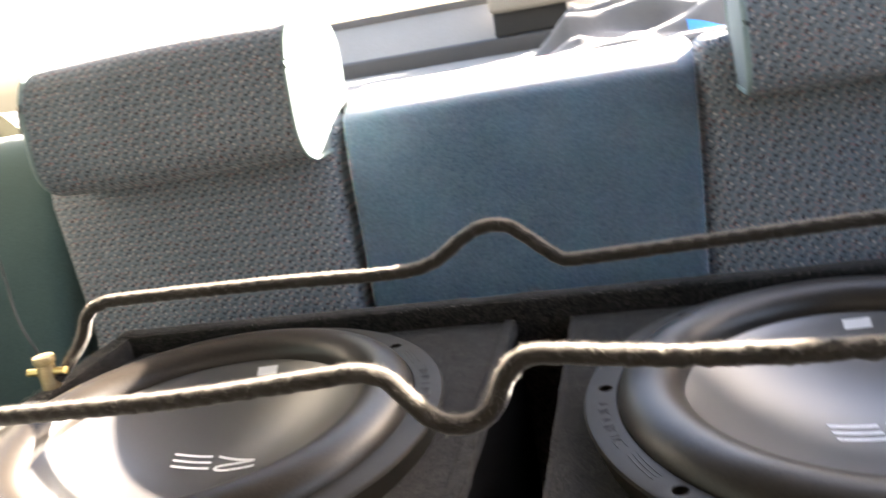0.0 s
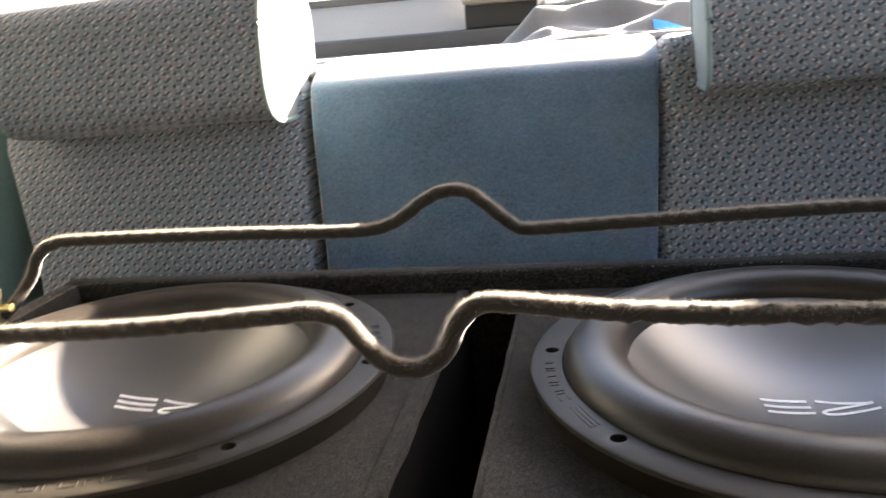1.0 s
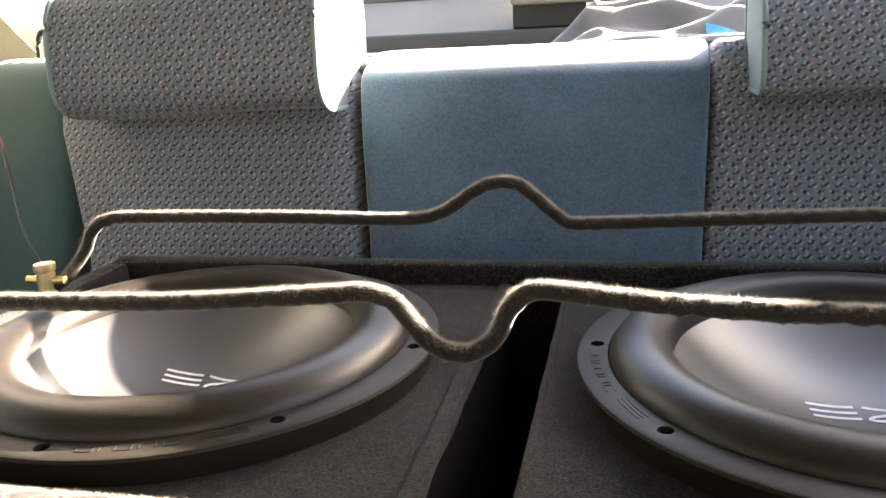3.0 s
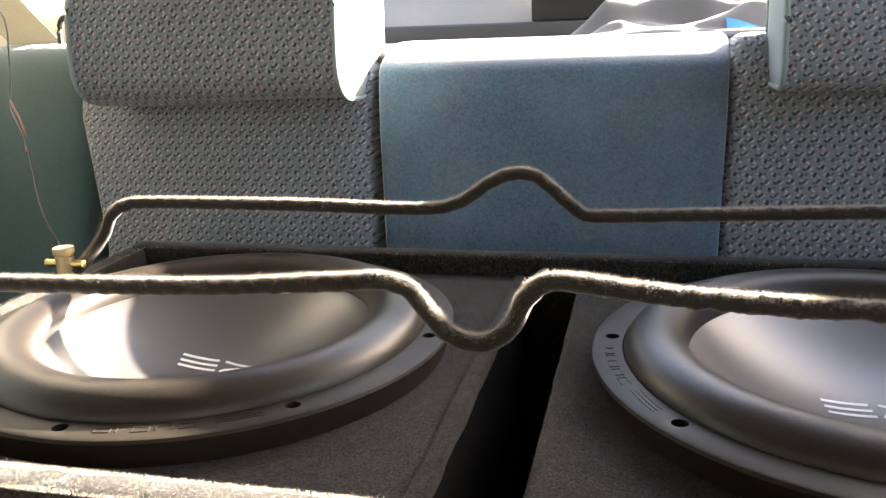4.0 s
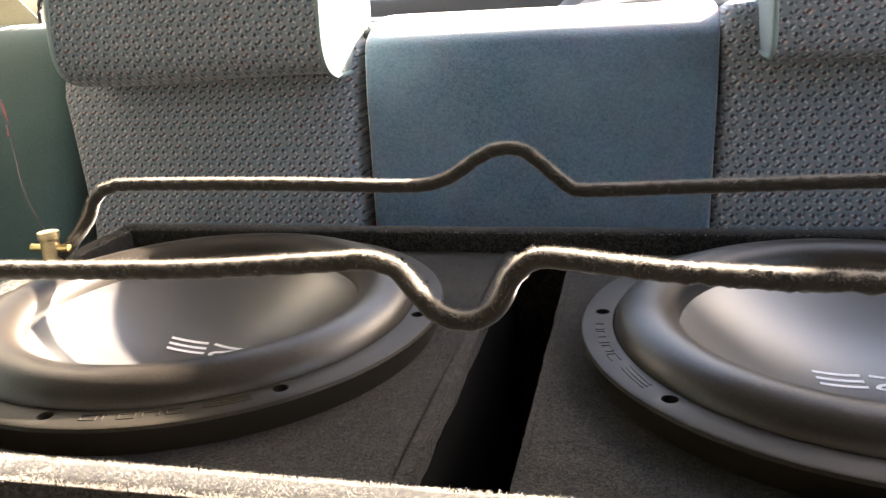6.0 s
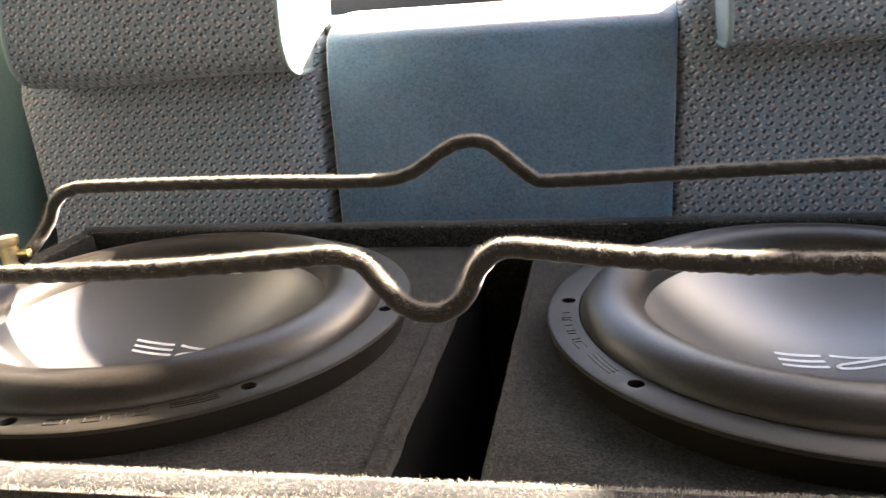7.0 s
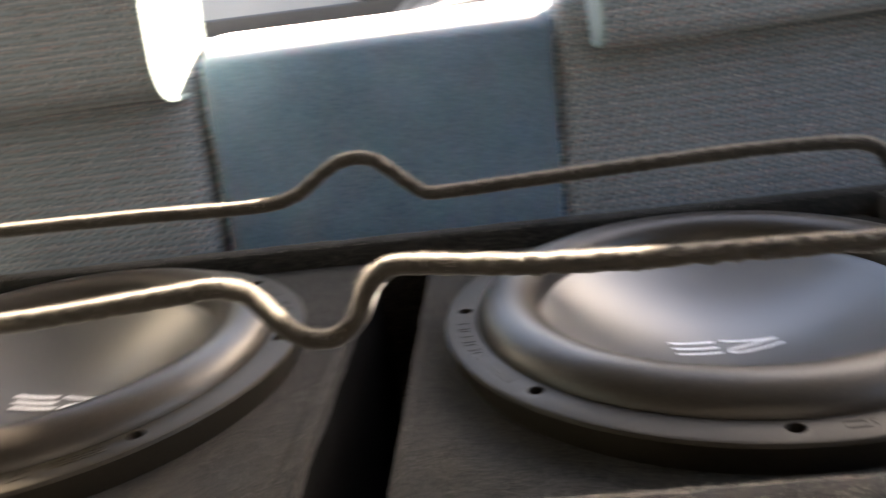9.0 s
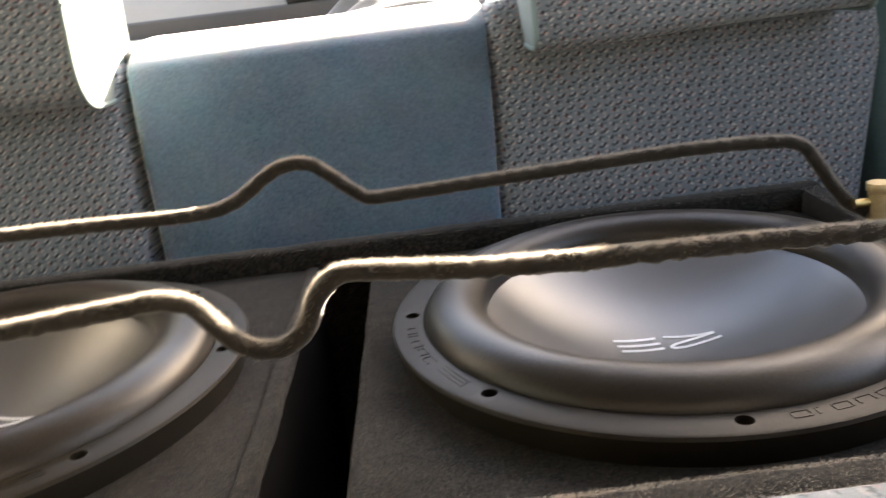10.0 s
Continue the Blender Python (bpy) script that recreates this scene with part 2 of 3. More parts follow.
def box(x0, x1, y0, y1, z0, z1, bev=0.0, seg=3):
    bm = bmesh.new()
    bmesh.ops.create_cube(bm, size=1.0)
    for v in bm.verts:
        v.co = Vector(((x0 + x1) / 2 + v.co.x * (x1 - x0), (y0 + y1) / 2 + v.co.y * (y1 - y0), (z0 + z1) / 2 + v.co.z * (z1 - z0)))
    if bev:
        bmesh.ops.bevel(bm, geom=list(bm.edges), offset=bev, segments=seg, profile=0.5, affect="EDGES")
    return bm


def rounded_block(x0, x1, y0, y1, z0, z1, r, n=(16, 8, 16)):
    """A cushion: a block whose edges and corners are rounded by r."""
    bm = bmesh.new()
    c = Vector(((x0 + x1) / 2, (y0 + y1) / 2, (z0 + z1) / 2))
    h = Vector(((x1 - x0) / 2, (y1 - y0) / 2, (z1 - z0) / 2))
    seen = {}

    def vert(i, j, k):
        key = (i, j, k)
        if key not in seen:
            raw = Vector([math.sin((a / m * 2 - 1) * math.pi / 2) for a, m in zip(key, n)])
            p = Vector([s * t for s, t in zip(raw, h)])
            inner = Vector([max(-t + r, min(t - r, s)) for s, t in zip(p, h)])
            d = p - inner
            if d.length > 1e-9:
                p = inner + d.normalized() * min(r, d.length if d.length < r else r)
            seen[key] = bm.verts.new(c + p)
        return seen[key]

    for ax in range(3):
        u, w = [a for a in range(3) if a != ax]
        for side in (0, n[ax]):
            for i in range(n[u]):
                for j in range(n[w]):
                    q = []
                    for di, dj in ((0, 0), (1, 0), (1, 1), (0, 1)):
                        key = [0, 0, 0]
                        key[ax], key[u], key[w] = side, i + di, j + dj
                        q.append(vert(*key))
                    bm.faces.new(q)
    return bm


def lathe(profile, seg=96, closed=True):
    """Turns (r, z) pairs round the z axis."""
    bm = bmesh.new()
    rings = []
    for r, z in profile:
        if r < 1e-6:
            rings.append([bm.verts.new((0, 0, z))])
        else:
            rings.append([bm.verts.new((r * math.cos(2 * math.pi * i / seg), r * math.sin(2 * math.pi * i / seg), z)) for i in range(seg)])
    pairs = list(zip(rings, rings[1:]))
    if closed:
        pairs.append((rings[-1], rings[0]))
    for a, b in pairs:
        for i in range(seg):
            j = (i + 1) % seg
            q = [a[i % len(a)], a[j % len(a)], b[j % len(b)], b[i % len(b)]]
            q = list(dict.fromkeys(q))
            if len(q) >= 3:
                bm.faces.new(q)
    return bm


def smooth_path(points, steps=10, rounds=2):
    """Catmull-Rom through the points."""
    p = [Vector(q) for q in points]
    p = [p[0] * 2 - p[1]] + p + [p[-1] * 2 - p[-2]]
    out = []
    for i in range(1, len(p) - 2):
        for s in range(steps):
            t = s / steps
            out.append(0.5 * (2 * p[i] + (p[i + 1] - p[i - 1]) * t + (2 * p[i - 1] - 5 * p[i] + 4 * p[i + 1] - p[i + 2]) * t * t + (3 * p[i] - p[i - 1] - 3 * p[i + 1] + p[i + 2]) * t ** 3))
    out.append(p[-2])
    return out


def resample(path, step):
    d = [0.0]
    for a, b in zip(path, path[1:]):
        d.append(d[-1] + (b - a).length)
    n = max(2, int(d[-1] / step))
    out, k = [], 0
    for i in range(n + 1):
        s = d[-1] * i / n
        while k < len(d) - 2 and d[k + 1] < s:
            k += 1
        f = (s - d[k]) / max(1e-9, d[k + 1] - d[k])
        out.append(path[k].lerp(path[k + 1], min(1.0, f)))
    return out


def tube(path, radius, seg=12, caps=True, bm=None):
    """A tube along a path; radius is a number or a function of (index, angle)."""
    bm = bm or bmesh.new()
    rings = []
    up = Vector((0, 0, 1))
    for i, p in enumerate(path):
        t = (path[min(i + 1, len(path) - 1)] - path[max(i - 1, 0)]).normalized()
        side = t.cross(up)
        if side.length < 0.2:
            side = t.cross(Vector((0, 1, 0)))
        side.normalize()
        v = side.cross(t)
        ring = []
        for k in range(seg):
            a = 2 * math.pi * k / seg
            r = radius(i, a) if callable(radius) else radius
            ring.append(bm.verts.new(p + (side * math.cos(a) + v * math.sin(a)) * r))
        rings.append(ring)
    for a, b in zip(rings, rings[1:]):
        for k in range(seg):
            bm.faces.new((a[k], a[(k + 1) % seg], b[(k + 1) % seg], b[k]))
    if caps:
        bm.faces.new(rings[0][::-1])
        bm.faces.new(rings[-1])
    return bm


def fibres(roots, length, width, seed):
    """Loose carpet fibres: a thin curved sliver at each root (place, outward direction)."""
    rnd = random.Random(seed)
    verts, faces = [], []
    for p, nrm in roots:
        d = (nrm + Vector((rnd.gauss(0, 0.55), rnd.gauss(0, 0.55), rnd.gauss(0, 0.55)))).normalized()
        ln = length * (0.35 + rnd.random() ** 2 * 1.3)
        side = d.cross(Vector((rnd.random() - 0.5, rnd.random() - 0.5, rnd.random() - 0.5))).normalized() * width
        bend = Vector((rnd.gauss(0, 0.35), rnd.gauss(0, 0.35), rnd.gauss(0, 0.25))) * ln
        k = len(verts)
        mid, tip = p + d * ln * 0.55, p + d * ln + bend
        verts += [p - side, p + side, mid + side * 0.8, mid - side * 0.8, tip]
        faces += [(k, k + 1, k + 2, k + 3), (k + 3, k + 2, k + 4)]
    me = bpy.data.meshes.new("fibres")
    me.from_pydata(verts, [], faces)
    return me


def fuzz_part(roots, length, width, seed, parent, mat=M_SUNLIT_FUZZ):
    me = fibres(roots, length, width, seed)
    me.materials.append(mat)
    ob = new("carpet_fuzz", me)
    ob.parent = parent
    return tagged(ob, "loose standing carpet fibres with the local light in their colour", kind="stuff")


# ---- setting: car cabin ----
def structure(name, bm, mat, label, category, parent=None):
    return tagged(part(name, bm, mat, parent), label, category, kind="structure")


def quad_prism(corners, thick):
    """A panel with the given four corners and a thickness along its normal."""
    c = [Vector(p) for p in corners]
    nrm = (c[1] - c[0]).cross(c[3] - c[0]).normalized() * thick
    bm = bmesh.new()
    a = [bm.verts.new(p) for p in c]
    b = [bm.verts.new(p + nrm) for p in c]
    bm.faces.new(a[::-1])
    bm.faces.new(b)
    for i in range(4):
        bm.faces.new((a[i], a[(i + 1) % 4], b[(i + 1) % 4], b[i]))
    return bm


FLOOR_Z = -0.62
structure("floor", box(-0.85, 0.85, -1.04, 1.25, FLOOR_Z - 0.04, FLOOR_Z), M_FLOOR, "dark blue-grey carpeted floor of the car cabin", "floor")
# the ceiling's slanted rear edge is made up to shape light from behind
structure("ceiling", quad_prism([(-0.84, -1.0, 0.80), (0.84, -1.0, 0.80), (0.84, 0.16, 0.80), (-0.84, 0.85, 0.80)], 0.04), M_ROOF, "grey cloth headliner, its unseen rear edge slanted to shape the sunlight", "ceiling")
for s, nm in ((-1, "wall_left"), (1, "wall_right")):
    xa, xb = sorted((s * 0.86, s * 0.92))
    structure(nm, box(xa, xb, -1.04, 1.25, FLOOR_Z, 0.17), M_PANEL, "dark teal trimmed side panel of the car below the windows", "side panel")
    # blank side added against light, and the broad rear pillar beside the back window
    structure("blank_side", box(xa, xb, -1.0, 0.30 if s < 0 else -0.60, 0.17, 0.70), M_PANEL, "unseen dark teal side added to keep light off the seat", "pillar")
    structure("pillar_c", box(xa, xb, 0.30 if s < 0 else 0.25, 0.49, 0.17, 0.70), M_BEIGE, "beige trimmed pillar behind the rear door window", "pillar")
    structure("roof_rail", box(xa, xb, -1.0, 0.85 if s < 0 else 0.14, 0.70, 0.84), M_ROOF, "grey trim along the roof edge above the side windows", "trim")
# added out of view; its top edge sets where sunlight ends on the box
structure("sun_cut_panel", quad_prism([(0.75, 0.20, 0.17), (0.75, 1.45, 0.17), (0.75, 1.45, 0.480), (0.75, 0.20, 0.305)], -0.03), M_PANEL, "unseen dark teal panel added to cut the sun, its edge rising backwards", "pillar")
# unseen blank wall, set near to hold down bounced light
structure("wall_front", box(-0.92, 0.92, -1.04, -1.0, FLOOR_Z, 0.84), M_DARK_TRIM, "unseen dark wall closing the cabin against light from the front", "wall")
structure("ground", box(-60, 60, -60, 60, -1.10, -1.0), M_GROUND, "sunlit pale ground outside the car", "ground")


# ---- parcel shelf and back window ----
structure("parcel_shelf", box(-0.80, 0.80, 0.47, 1.04, 0.165, 0.192, 0.006), M_SHELF, "grey cloth parcel shelf behind the rear seat", "shelf")
structure("shelf_trim", box(-0.80, 0.80, 1.04, 1.075, 0.165, 0.222, 0.006), M_SEAL_STRIP, "dark strip along the back of the parcel shelf", "trim")
structure("shelf_ledge", quad_prism([(-0.80, 1.075, 0.222), (0.80, 1.075, 0.222), (0.80, 1.16, 0.290), (-0.80, 1.16, 0.290)], -0.03), M_BEIGE, "beige sloping ledge below the back window", "trim")
structure("window_seal", box(-0.82, 0.82, 1.155, 1.18, 0.285, 0.302, 0.004), M_DARK_TRIM, "black rubber seal at the foot of the back window", "seal")


def brake_light():
    t = thing("brake_light", "beige high brake light box on a black foot", "brake light", (-0.02, 1.057, 0.222))
    part("foot", box(-0.105, 0.03, -0.016, 0.016, 0.0, 0.044, 0.004), M_BLACK, t, "black foot")
    part("housing", rounded_block(-0.11, 0.105, -0.035, 0.035, 0.042, 0.13, 0.012, (10, 6, 6)), M_BEIGE, t, "beige plastic housing")


brake_light()


def draped_cloth():
    """A crumpled jersey lying over the shelf behind the seat."""
    bm = bmesh.new()
    nx, ny = 84, 44
    grid = []
    for j in range(ny + 1):
        row = []
        for i in range(nx + 1):
            u, v = i / nx, j / ny
            x = -0.012 + 0.42 * u - 0.02 * v + 0.010 * math.sin(9 * v)
            y = 0.505 + 0.28 * v + 0.02 * math.sin(5 * u)
            env = min(1.0, u * 7) * min(1.0, (1 - u) * 6) * min(1.0, v * 5 + 0.15) * min(1.0, (1 - v) * 5 + 0.1)
            fold = 0.5 + 0.5 * math.sin(19 * v - 7.5 * u + 2.2 * noise.noise(Vector((u * 3, v * 3, 1.7))))
            z = 0.196 + env * (0.010 + 0.024 * fold ** 1.5 + 0.030 * max(0, v - 0.2) + 0.014 * noise.noise(Vector((u * 6, v * 5, 4.1))))
            z = 0.196 + (z - 0.196) * (0.45 + 0.75 * min(1.0, max(0.0, (v - 0.10) / 0.25)))
            z += 0.009 * math.exp(-((v - 0.07) / 0.055) ** 2) * min(1.0, u * 14 + 0.3)
            row.append(bm.verts.new((x, y, max(0.194, min(z, 0.233 + 0.45 * (y - 0.55))))))
        grid.append(row)
    for j in range(ny):
        for i in range(nx):
            bm.faces.new((grid[j][i], grid[j][i + 1], grid[j + 1][i + 1], grid[j + 1][i]))
    places = [[v.co.copy() for v in row] for row in grid]
    geo = bmesh.ops.extrude_face_region(bm, geom=list(bm.faces))
    for v in [g for g in geo["geom"] if isinstance(g, bmesh.types.BMVert)]:
        v.co.z -= 0.0015
    t = thing("jersey", "crumpled grey jersey lying on the parcel shelf", "clothing", (0, 0, 0))
    part("cloth", bm, M_CLOTH, t, angle=80)
    # a band of blue print that follows a fold
    bp = bmesh.new()
    rows = []
    for j in range(5, 9):
        rows.append([bp.verts.new(spot + Vector((0, -0.0015, 0.0022))) for spot in places[j][38:56]])
    for a, b in zip(rows, rows[1:]):
        for i in range(len(a) - 1):
            bp.faces.new((a[i], a[i + 1], b[i + 1], b[i]))
    part("print", bp, M_BLUE, t, "bright blue printed patch")


draped_cloth()


# ---- rear seat ----
RECLINE = 0.40


def recline(bm, y0=0.0, z0=0.081):
    for v in bm.verts:
        v.co.y += y0 + RECLINE * (v.co.z - z0)
    return bm


def taper(bm, z_top, z_bot, left, right):
    """Draws the sides in towards the bottom; left and right are the shifts there."""
    xs = [v.co.x for v in bm.verts]
    a, b = min(xs), max(xs)
    for v in bm.verts:
        f = (v.co.x - a) / (b - a)
        w = max(0.0, min(1.6, (z_top - v.co.z) / (z_top - z_bot)))
        v.co.x += w * (left * (1 - f) + right * f)
    return bm


def seat_back():
    t = thing("rear_seat", "grey-teal cloth rear seat back with plain blue middle panel", "car seat", (0, 0, -0.5))

    def add(name, bm, mat, label):
        for v in bm.verts:
            v.co.z += 0.5
        return part(name, bm, mat, t, label, angle=60)

    z0, z1 = -0.42, 0.208
    mid = taper(rounded_block(-0.238, 0.1815, 0.381, 0.500, z0, z1 - 0.002, 0.010, (26, 14, 120)), 0.19, -0.02, 0.026, -0.011)
    for v in mid.verts:
        v.co.y += 0.004 * math.sin((v.co.x + 0.24) * 7.5)
        back = max(0.0, min(1.0, (0.50 - v.co.y) / 0.11))
        up = max(0.0, min(1.0, (v.co.z - (z1 - 0.112)) / 0.110))
        crown = max(0.0, min(1.0, (v.co.z - (z1 - 0.036)) / 0.034))
        v.co.y += back * (0.030 * (1 - math.sqrt(1 - up * up)) + 0.066 * crown ** 1.9)
    add("middle_panel", recline(mid), M_VELOUR, "smooth blue velour middle panel")
    lf = taper(rounded_block(-0.655, -0.2405, 0.383, 0.500, z0, z1 - 0.02, 0.022, (22, 10, 34)), 0.13, 0.02, 0.040, 0.013)
    add("outer_panel", recline(lf), M_FABRIC, "patterned woven cloth panel")
    rt = taper(rounded_block(0.1800, 0.632, 0.385, 0.500, z0, z1 - 0.004, 0.022, (22, 10, 34)), 0.11, -0.04, -0.014, -0.050)
    add("outer_panel", recline(rt), M_FABRIC, "patterned woven cloth panel")
    add("seat_shell", recline(box(-0.85, 0.85, 0.480, 0.515, z0, z1 - 0.05, 0.01)), M_DARK_TRIM, "dark board behind the cushions")
    for a, b in ((-0.86, -0.622), (0.600, 0.86)):
        bl = rounded_block(a, b, 0.392, 0.500, z0, z1 + 0.012, 0.045, (14, 10, 30))
        add("bolster", recline(bl), M_TEAL, "plain teal velour side bolster")
    return t


rear_seat = seat_back()


def headrest(x0, x1, label, cy=0.412, a=0.090, e=3.4, cz=0.224, e_top=3.4, b=0.079):
    t = thing("headrest", label, "headrest", ((x0 + x1) / 2, cy, cz - b), "rear seat headrests")
    hw = (x1 - x0) / 2
    seg = 56

    def outline(scale=1.0):
        pts = []
        for i in range(seg):
            w = 2 * math.pi * i / seg
            c, s = math.cos(w), math.sin(w)
            k = e_top if s > 0 and c < 0 else e
            r = (abs(c) ** k + abs(s) ** k) ** (-1 / k)
            y, z = a * r * c * scale, b * r * s * scale
            pts.append((y + 0.10 * z, z + b))
        return pts

    bm = bmesh.new()
    rings = []
    nx = 20
    for k in range(nx + 1):
        f = k / nx * 2 - 1
        swell = 1.0 + 0.035 * (1 - f * f)
        rings.append([bm.verts.new((f * hw + 0.004 * math.sin(3 * z * 20) * 0.2, y, b + (z - b) * 1.0 + 0.0035 * math.sin(f * 2.2 + 0.4) * (1 if z < b else 0.5))) for y, z in outline(swell)])
    for p, q in zip(rings, rings[1:]):
        for i in range(seg):
            bm.faces.new((p[i], p[(i + 1) % seg], q[(i + 1) % seg], q[i]))
    part("cover", bm, M_FABRIC, t, "patterned woven cloth cover", angle=70)
    for s in (-1, 1):
        bm = bmesh.new()
        loops = []
        for k, (sc, out) in enumerate(((0.985, 0.0), (0.95, 0.001), (0.75, 0.002), (0.4, 0.003))):
            loops.append([bm.verts.new((s * (hw + out), y, z)) for y, z in [(y, b + (z - b)) for y, z in outline(sc)]])
        for p, q in zip(loops, loops[1:]):
            for i in range(seg):
                bm.faces.new((p[i], p[(i + 1) % seg], q[(i + 1) % seg], q[i]))
        bm.faces.new(loops[-1])
        part("end_panel", bm, M_END, t, "plain pale teal end panel", angle=70)
        ring = [Vector((s * hw, y, z)) for y, z in outline(1.0)]
        ring += ring[:2]
        part("piping", tube(ring, 0.0032, 8, caps=False), M_PIPING, t, "teal piping along the end seam")
    return t


headrest(-0.588, -0.250, "patterned grey cloth headrest with sunlit end panel")
headrest(0.222, 0.578, "patterned grey cloth headrest with shaded end panel", 0.394, 0.068, 5.5, 0.2095, 2.4, 0.0585)


def seat_cushion():
    t = thing("seat_cushion", "teal rear seat cushion under the speaker box", "seat cushion", (0, 0, FLOOR_Z))
    part("pad", rounded_block(-0.84, 0.84, -0.42, 0.28, 0.0, 0.24, 0.05, (20, 12, 8)), M_TEAL, t)
    part("edge_roll", rounded_block(0.17, 0.84, -0.42, -0.257, 0.20, 0.640, 0.030, (20, 10, 20)), M_FABRIC, t, "patterned cloth roll along the front edge")
    return t


seat_cushion()


def seat_belt():
    """Belt webbing that runs from the pillar down behind the bolster."""
    t = thing("seat_belt", "beige webbing seat belt hanging beside the rear seat", "seat belt")
    bm = bmesh.new()
    path = smooth_path([(-0.87, 0.52, 0.42), (-0.855, 0.515, 0.31), (-0.815, 0.51, 0.255), (-0.765, 0.505, 0.205), (-0.745, 0.51, 0.17)], 8)
    rows = []
    for p in path:
        w = Vector((0.020, 0.004, 0.022))
        rows.append([bm.verts.new(p + w * f + o) for f, o in ((-1, Vector((0, 0, 0))), (1, Vector((0, 0, 0))), (1, Vector((0, 0.0015, 0))), (-1, Vector((0, 0.0015, 0))))])
    for a, b in zip(rows, rows[1:]):
        for i in range(4):
            bm.faces.new((a[i], a[(i + 1) % 4], b[(i + 1) % 4], b[i]))
    bm.faces.new(rows[0])
    bm.faces.new(rows[-1][::-1])
    part("webbing", bm, M_BELT, t)
    ring = [Vector((-0.722 + 0.012 * math.cos(a), 0.50, 0.226 + 0.030 * math.sin(a))) for a in [2 * math.pi * i / 20 for i in range(22)]]
    part("belt_guide", tube(ring, 0.004, 8, caps=False), M_BLACK, t, "dark plastic belt guide")


seat_belt()


# ---- speaker box ----
BX, BY0, BY1 = 0.452, -0.238, 0.222      # inner half width, front and back of the tray
RIM = 0.026
FRONT_Z = 0.008                          # the front edge stands a little proud
BAFFLE_Z, RIM_Z, BASE_Z = -0.022, 0.0, -0.38
SLOT0, SLOT1 = -0.0245, 0.0290
SUB_X, SUB_Y = 0.2541, 0.0


def panel_with_hole(x0, x1, y0, y1, z0, z1, cx, cy, r, seg=72):
    """A board with a round opening."""
    bm = bmesh.new()
    loops = []
    for z in (z0, z1):
        inner, outer = [], []
        for i in range(seg):
            a = 2 * math.pi * i / seg
            c, s = math.cos(a), math.sin(a)
            inner.append(bm.verts.new((cx + r * c, cy + r * s, z)))
            k = min((x1 - cx if c > 0 else x0 - cx) / c if abs(c) > 1e-6 else 9, (y1 - cy if s > 0 else y0 - cy) / s if abs(s) > 1e-6 else 9)
            outer.append(bm.verts.new((cx + k * c, cy + k * s, z)))
        loops.append((inner, outer))
    (i0, o0), (i1, o1) = loops
    for i in range(seg):
        j = (i + 1) % seg
        bm.faces.new((i0[i], i0[j], o0[j], o0[i]))
        bm.faces.new((i1[i], o1[i], o1[j], i1[j]))
        bm.faces.new((i0[i], i1[i], i1[j], i0[j]))
        bm.faces.new((o0[i], o0[j], o1[j], o1[i]))
    return bm


def lumpy(bm, amp, scale, seed=0.0):
    for v in bm.verts:
        v.co += Vector((noise.noise(v.co * scale + Vector((seed, 0, 0))), noise.noise(v.co * scale + Vector((0, seed + 7, 0))), noise.noise(v.co * scale + Vector((0, 3, seed))))) * amp
    return bm


def strip(x0, x1, y0, y1, z0, z1, r, n):
    return lumpy(rounded_block(x0, x1, y0, y1, z0, z1, r, n), 0.0010, 60)


